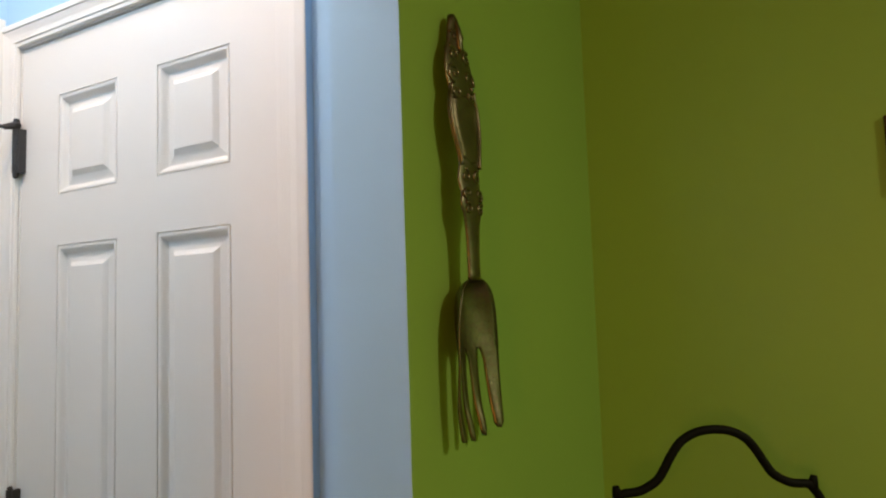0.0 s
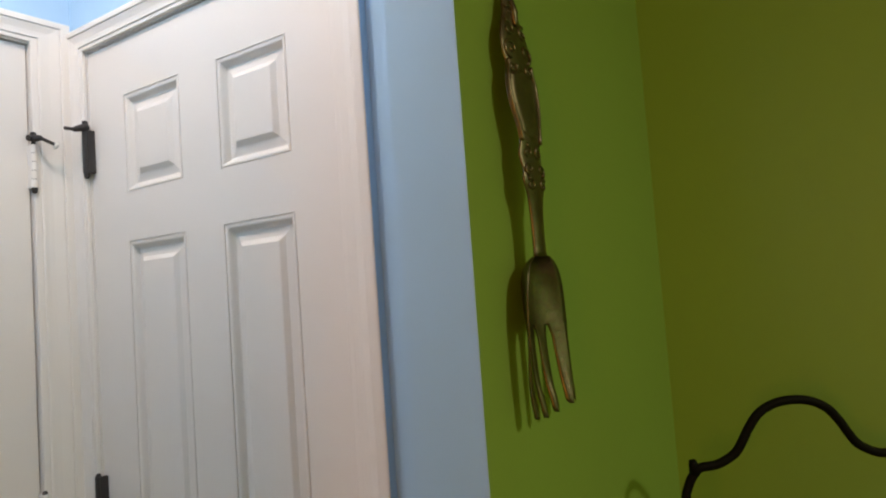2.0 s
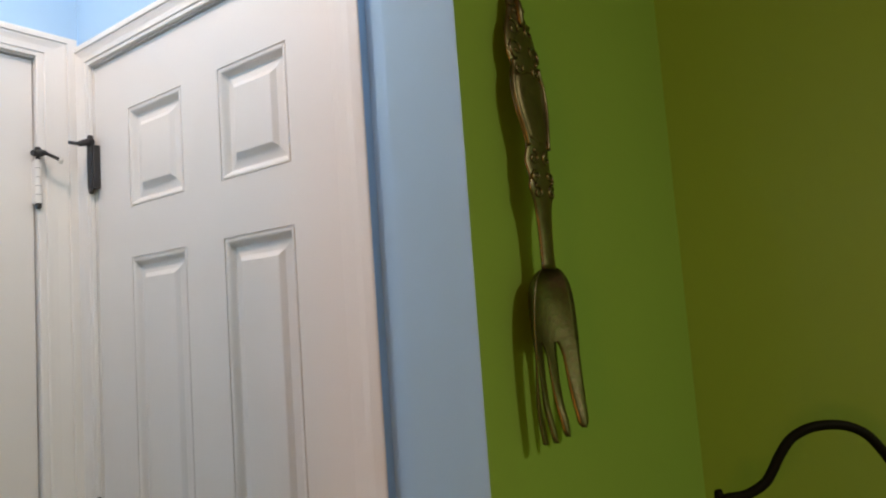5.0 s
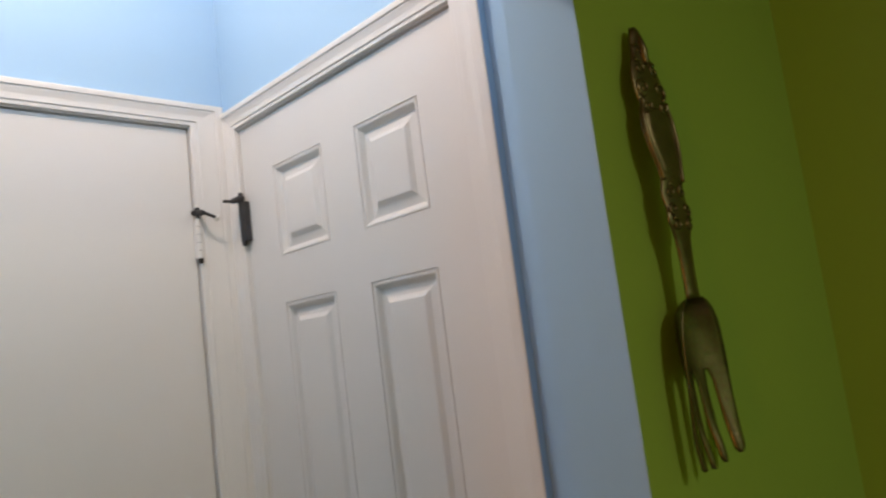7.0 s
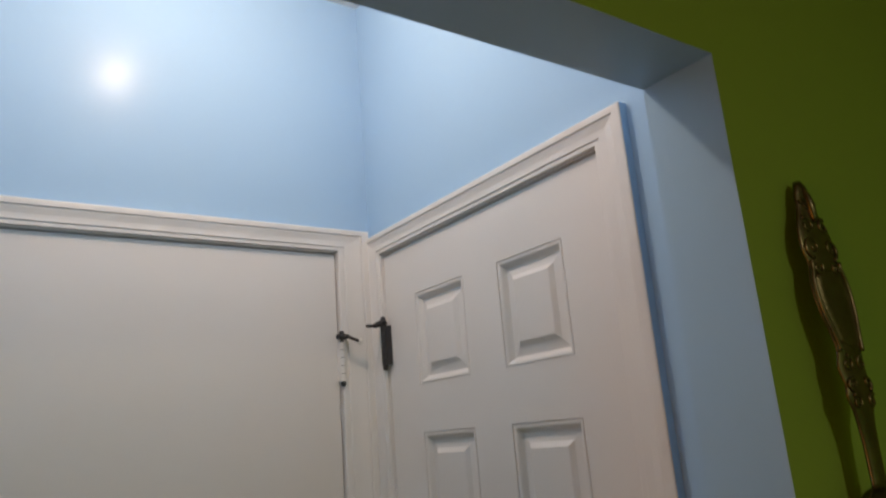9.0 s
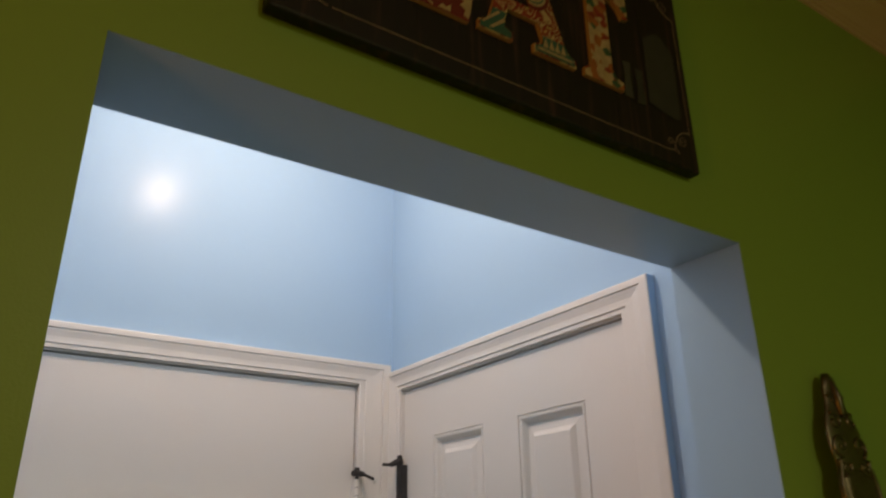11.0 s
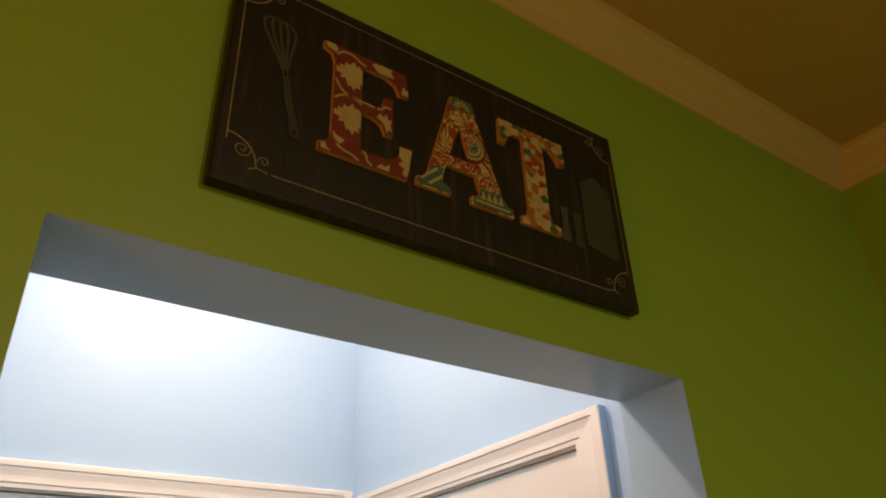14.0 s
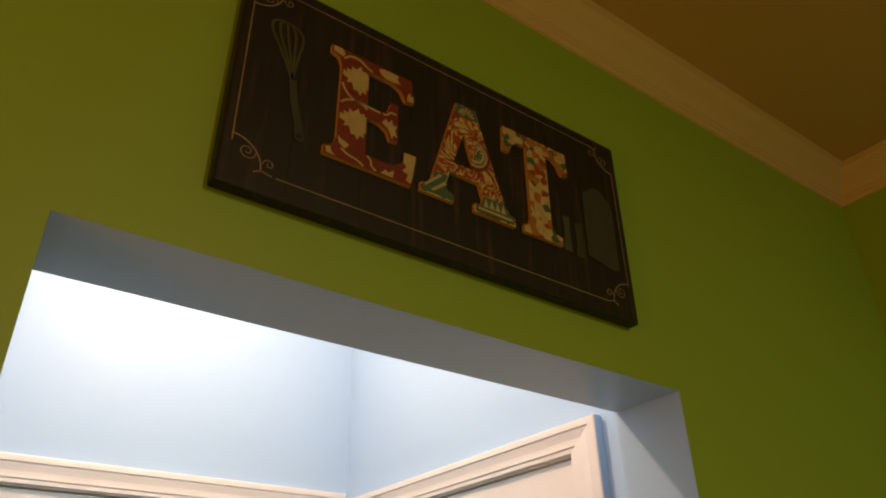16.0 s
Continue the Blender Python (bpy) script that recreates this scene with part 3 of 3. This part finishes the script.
# printed whisk
for k in range(5):
    o = (k - 2) * 9.5
    sign_line("whisk_wire", [(p[0], p[2]) for p in smooth_path([(66, 0, 160), (60 + o * 0.55, 0, 195), (55 + o, 0, 222), (53 + o * 0.8, 0, 236), (53, 0, 241)], 6)], 1.7, GREY_LIGHT)
flat("whisk_handle", [(62, 160), (71, 160), (75, 132), (85, 96), (87, 84), (82, 79), (76, 82), (74, 100), (66, 132)], GREY, 0.0012)
flat("whisk_loop", disc(81, 87, 3.2, 14), PLANKLINE, 0.0018)
# printed knife, fork and board
flat("knife_handle", [(468, 76), (484, 76), (482, 108), (484, 132), (470, 130), (472, 108)], GREY_LIGHT, 0.0010)
flat("fork_handle", [(491, 73), (507, 74), (505, 100), (507, 128), (492, 127), (494, 100)], GREY, 0.0010)
flat("cutting_board", [(514, 82), (562, 71), (574, 77), (576, 176), (571, 188), (562, 194), (556, 202), (546, 205), (536, 201), (526, 193), (516, 186)], GREY, 0.0012, "grey printed chopping board")

# ---- the big fork ----
FX, HX = 0.125, 0.121          # the middle of the bowl, and of the handle
DROP = 0.021
big_fork = thing("wall_fork", "oversized aged pewter fork with scrolled handle, hung on the wall", "wall decor")
# height, half width, distance of its middle from the wall
HANDLE = [(z - DROP, (1.05 + 0.15 * min(1.0, max(0.0, (z - 1.56) / 0.06)) * min(1.0, max(0.0, (1.90 - z) / 0.06))) * w, d) for z, w, d in [(1.905, 0.004, 0.010), (1.898, 0.012, 0.013), (1.882, 0.017, 0.014), (1.862, 0.021, 0.016), (1.842, 0.029, 0.018), (1.822, 0.034, 0.020), (1.800, 0.034, 0.022), (1.785, 0.030, 0.023), (1.765, 0.035, 0.024), (1.742, 0.036, 0.0255), (1.718, 0.033, 0.028), (1.694, 0.027, 0.0305), (1.672, 0.024, 0.032), (1.652, 0.027, 0.0305), (1.632, 0.024, 0.0335), (1.616, 0.027, 0.034), (1.604, 0.023, 0.0345), (1.590, 0.019, 0.034), (1.560, 0.0165, 0.034), (1.530, 0.0155, 0.034), (1.512, 0.0165, 0.0345), (1.500, 0.021, 0.035)]]


def profile_at(rows, z):
    """The row of a profile at height z, gliding smoothly from one given row to the next; rows run downwards."""
    z = min(rows[0][0], max(rows[-1][0], z))
    i = next(k for k in range(len(rows) - 1) if rows[k + 1][0] <= z)
    a, b = rows[i], rows[i + 1]
    before, after = rows[max(i - 1, 0)], rows[min(i + 2, len(rows) - 1)]
    h = b[0] - a[0]
    t = (z - a[0]) / h
    out = []
    for k in range(1, len(a)):
        ma = (b[k] - before[k]) / (b[0] - before[0]) * h
        mb = (after[k] - a[k]) / (after[0] - a[0]) * h
        out.append((2 * t ** 3 - 3 * t * t + 1) * a[k] + (t ** 3 - 2 * t * t + t) * ma + (3 * t * t - 2 * t ** 3) * b[k] + (t ** 3 - t * t) * mb)
    return out


def outline_at(z):
    return profile_at(HANDLE, z)


def handle_mesh(shrink, thick, lift):
    bm = bmesh.new()
    rows = []
    n = 16
    for i in range(61):
        z = 1.904 - DROP - (1.904 - 1.509) * i / 60
        w, d = outline_at(z)
        w = max(0.002, w - shrink)
        rows.append([bm.verts.new((HX + w * math.cos(a), -(d + lift) - thick * math.sin(a) * (1 if math.sin(a) > 0 else 0.6), z)) for a in [2 * math.pi * k / n for k in range(n)]])
    for a, b in zip(rows, rows[1:]):
        for k in range(n):
            bm.faces.new((a[k], a[(k + 1) % n], b[(k + 1) % n], b[k]))
    bm.faces.new(rows[0])
    bm.faces.new(rows[-1])
    return bm


part("handle", handle_mesh(0.0, 0.0065, 0.0), PEWTER, big_fork, smooth=True)
for s in (-1, 1):
    bm = bmesh.new()
    pts = []
    for i in range(30):
        z = 1.790 - DROP - (1.790 - 1.672) * i / 29
        w, d = outline_at(z)
        pts.append((HX + s * (w - 0.003), -d - 0.004, z))
    tube(bm, pts, 0.0034, 8)
    part("rim", bm, PEWTER, big_fork, "polished rounded rim", smooth=True)
    for cx, cz, r, turns, st in ((0.017, 1.838, 0.012, 1.1, 1.2), (0.018, 1.808, 0.015, 1.2, -1.4), (0.019, 1.780, 0.009, 1.1, 2.6), (0.008, 1.868, 0.008, 1.0, 0.4), (0.014, 1.657, 0.010, 1.1, 1.5), (0.014, 1.632, 0.009, 1.1, -1.2), (0.015, 1.610, 0.009, 1.2, 1.0)):
        bm = bmesh.new()
        pts = []
        for x, _, z in spiral(cx, cz, r, turns, st, 1):
            w, d = outline_at(z - DROP)
            pts.append((HX + s * 1.18 * x, -d - 0.0062 * math.sqrt(max(0.08, 1 - (x / w) ** 2)), z - DROP))
        tube(bm, pts, [0.0030 - 0.0012 * k / 26 for k in range(27)], 7, flat=0.8)
        part("scroll", bm, PEWTER, big_fork, smooth=True)
bm = bmesh.new()
tube(bm, smooth_path([(HX, -0.017, 1.875), (HX, -0.022, 1.849), (HX, -0.025, 1.824)], 6), [0.003 + 0.004 * math.sin(math.pi * k / 12) for k in range(13)], 8)
part("tip_leaf", bm, PEWTER, big_fork, smooth=True)
# dark inlaid field between the rims
bm = bmesh.new()
rows = []
for i in range(25):
    z = 1.778 - DROP - (1.778 - 1.676) * i / 24
    w, d = outline_at(z)
    w = max(0.003, (w - 0.0060)) * min(1, 3.0 * math.sin(math.pi * (0.03 + 0.94 * i / 24)))
    rows.append([bm.verts.new((HX + w * u, -d - 0.0068 * math.sqrt(max(0.0, 1 - (0.72 * u) ** 2)) - 0.0006, z)) for u in (-1, -0.6, -0.2, 0.2, 0.6, 1)])
for a, b in zip(rows, rows[1:]):
    for k in range(5):
        bm.faces.new((a[k], a[k + 1], b[k + 1], b[k]))
ext = bmesh.ops.extrude_face_region(bm, geom=list(bm.faces))
bmesh.ops.translate(bm, verts=[v for v in ext["geom"] if isinstance(v, bmesh.types.BMVert)], vec=(0, 0.001, 0))
part("field", bm, PEWTER_DARK, big_fork, smooth=True)

# hollow bowl running out into four tines: height, half width, depth of the hollow, distance of its edge from the wall
BOWL = [(1.491, 0.014, 0.000, 0.0345), (1.488, 0.023, 0.010, 0.0355), (1.482, 0.033, 0.019, 0.0360), (1.470, 0.044, 0.028, 0.0368), (1.452, 0.051, 0.031, 0.0372), (1.430, 0.055, 0.030, 0.0370), (1.407, 0.0570, 0.027, 0.0368), (1.385, 0.0575, 0.023, 0.0372), (1.360, 0.0575, 0.019, 0.0385), (1.335, 0.057, 0.0155, 0.0405), (1.310, 0.056, 0.0125, 0.0430), (1.290, 0.055, 0.010, 0.0455), (1.262, 0.053, 0.008, 0.0480)]


def bowl_row(z):
    return [z, *profile_at(BOWL, z)]


CROTCH = 1.392


def bowl_strip(bm, z_top, z_end, left, right, rows, columns=7, round_off=0.0030, caps=(True, True)):
    """A curved shell between two edges left(z) and right(z), each from -1 to 1 across the bowl, thicker in its middle."""
    skin = []
    for i in range(rows + 1):
        z = z_top + (z_end(0.5) - z_top) * i / rows
        r = bowl_row(z)
        a, b = left(z), right(z)
        ring = []
        for side in (1, -1):
            for k in range(columns) if side == 1 else range(columns - 1, -1, -1):
                f = k / (columns - 1)
                u = a + (b - a) * f
                low = max(0.0, min(1.0, (CROTCH - z) / 0.11))
                low = low * low * (3 - 2 * low)
                swell = 0.0012 + round_off * low * math.sin(math.pi * f)
                hollow = r[2] * (1 + 0.5 * low)
                lean = low * (0.008 * (1 - u) - 0.003)
                ring.append(bm.verts.new((FX + r[1] * u, -(r[3] - hollow * (1 - u * u)) + lean - side * swell, z)))
        skin.append(ring)
    n = 2 * columns
    for a, b in zip(skin, skin[1:]):
        for k in range(n):
            bm.faces.new((a[k], a[(k + 1) % n], b[(k + 1) % n], b[k]))
    if caps[0]:
        bm.faces.new(skin[0])
    if caps[1]:
        bm.faces.new(skin[-1][::-1])
    return bm


part("bowl", bowl_strip(bmesh.new(), 1.491, lambda f: CROTCH, lambda z: -1.0, lambda z: 1.0, 44, 21, caps=(True, False)), PEWTER, big_fork, "hollow tarnished fork bowl", smooth=True)
for k, tip in enumerate((1.268, 1.264, 1.268, 1.276)):
    lo, hi = -1 + 0.5 * k, -0.5 + 0.5 * k

    def taper(z, tip=tip):
        t = min(1.0, max(0.0, (CROTCH - z) / (CROTCH - tip)))
        gap = 0.105 * min(1.0, t * 6) ** 0.5 + 0.045 * t
        return gap + (0.10 * ((t - 0.93) / 0.07) ** 2 if t > 0.93 else 0.0)

    def edge(z, tip=tip):
        t = min(1.0, max(0.0, (CROTCH - z) / (CROTCH - tip)))
        return 0.11 * t + (0.10 * ((t - 0.93) / 0.07) ** 2 if t > 0.93 else 0.0)

    bm = bowl_strip(bmesh.new(), CROTCH, lambda f, tip=tip: tip, lambda z, lo=lo, k=k: lo + (0.4 * edge(z) if k == 0 else taper(z)), lambda z, hi=hi, k=k: hi - (edge(z) if k == 3 else taper(z)), 40, 7, caps=(False, True))
    part("tine", bm, PEWTER, big_fork, smooth=True)
bm = bmesh.new()
tube(bm, [(FX, 0.001, 1.824), (FX, -0.016, 1.824)], 0.004, 8)
part("wall_hook", bm, BRONZE, big_fork)

# ---- iron bar stool in the corner ----
NUB_A, NUB_B, NUB_Z, TOP_Z = Vector((0.332, -0.158)), Vector((0.518, -0.417)), 1.155, 1.246
mid = (NUB_A + NUB_B) / 2
across = (NUB_B - NUB_A).normalized()
ahead = Vector((-across.y, across.x))
if ahead.dot(Vector((-1, -1))) < 0:
    ahead = -ahead
half = (NUB_B - NUB_A).length / 2
stool = thing("bar_stool", "black wrought-iron bar stool with an arched back, standing in the corner", "stool")


def seat_frame(u, v, z):
    p = mid + across * u + ahead * v
    return (p.x, p.y, z)


bm = bmesh.new()
rise = TOP_Z - NUB_Z
arch = [(-half - 0.022, 0.02, 0.74), (-half - 0.026, 0.01, 0.98), (-half - 0.020, 0.004, 1.095), (-half - 0.010, 0, NUB_Z - 0.024), (-half + 0.004, 0, NUB_Z - 0.004)]
arch += [(-0.33 * d, 0, NUB_Z + rise * h) for d, h in ((0.447, 0.0), (0.385, 0.02), (0.335, 0.085), (0.285, 0.20), (0.250, 0.37), (0.213, 0.59), (0.160, 0.82), (0.085, 0.96))] + [(0, 0, TOP_Z)]
arch = arch + [(-u, v, z) for u, v, z in arch[-2::-1]]
tube(bm, smooth_path([seat_frame(*p) for p in arch], 8), 0.0070, 12, up=(0.1, 0.2, 1))
part("back_frame", bm, IRON, stool, smooth=True)
for s in (-1, 1):
    bm = bmesh.new()
    tube(bm, [seat_frame(s * half, 0, NUB_Z - 0.010), seat_frame(s * (half + 0.001), 0, NUB_Z + 0.006), seat_frame(s * (half + 0.002), 0, NUB_Z + 0.012)], [0.008, 0.0068, 0.005], 10)
    part("finial", bm, IRON, stool, smooth=True)
for s in (-1, 0, 1):
    bm = bmesh.new()
    tube(bm, smooth_path([seat_frame(s * 0.09, 0.012, 0.78), seat_frame(s * 0.11, 0.004, 0.88), seat_frame(s * 0.07, 0.002, 0.98), seat_frame(s * 0.10, 0.004, 1.04)], 6), 0.006, 8, up=(0.1, 0.2, 1))
    part("back_rod", bm, IRON, stool, smooth=True)
bm = bmesh.new()
tube(bm, [seat_frame(-half - 0.02, 0.006, 1.04), seat_frame(half + 0.02, 0.006, 1.04)], 0.006, 8, up=(0, 0, 1))
part("back_rail", bm, IRON, stool, smooth=True)
bm = bmesh.new()
tube(bm, [seat_frame(0, 0.19, 0.735), seat_frame(0, 0.19, 0.745), seat_frame(0, 0.19, 0.775), seat_frame(0, 0.19, 0.788)], [0.185, 0.195, 0.195, 0.165], 32)
part("seat", bm, VINYL, stool, "round brown padded seat", smooth=False)
for u, v in ((-0.13, 0.05), (0.13, 0.05), (-0.13, 0.33), (0.13, 0.33)):
    bm = bmesh.new()
    tube(bm, [seat_frame(u, v, 0.738), seat_frame(u * 1.15, 0.19 + (v - 0.19) * 1.15, 0.35), seat_frame(u * 1.35, 0.19 + (v - 0.19) * 1.35, 0.0)], 0.009, 10, up=(1, 0, 0))
    part("leg", bm, IRON, stool, smooth=True)
bm = bmesh.new()
tube(bm, [seat_frame(0.205 * math.cos(a), 0.19 + 0.205 * math.sin(a), 0.28) for a in [2 * math.pi * k / 32 for k in range(33)]], 0.007, 8, up=(0, 0, 1))
part("foot_ring", bm, IRON, stool, smooth=True)

# ---- picture on the side wall ----
pic = thing("wall_picture", "small brown wooden picture frame on the green wall", "picture frame")
PY0, PY1, PZ0, PZ1 = -0.809, -0.559, 1.631, 1.772
for a, b in (((PY0, PZ0), (PY1, PZ0 + 0.018)), ((PY0, PZ1 - 0.018), (PY1, PZ1)), ((PY0, PZ0 + 0.018), (PY0 + 0.018, PZ1 - 0.018)), ((PY1 - 0.018, PZ0 + 0.018), (PY1, PZ1 - 0.018))):
    part("frame_bar", boxed((EAST - 0.008, a[0], a[1]), (EAST - 0.0005, b[0], b[1]), 0.002), FRAMEWOOD, pic)
part("print", boxed((EAST - 0.004, PY0 + 0.018, PZ0 + 0.018), (EAST - 0.001, PY1 - 0.018, PZ1 - 0.018)), PAPER, pic)
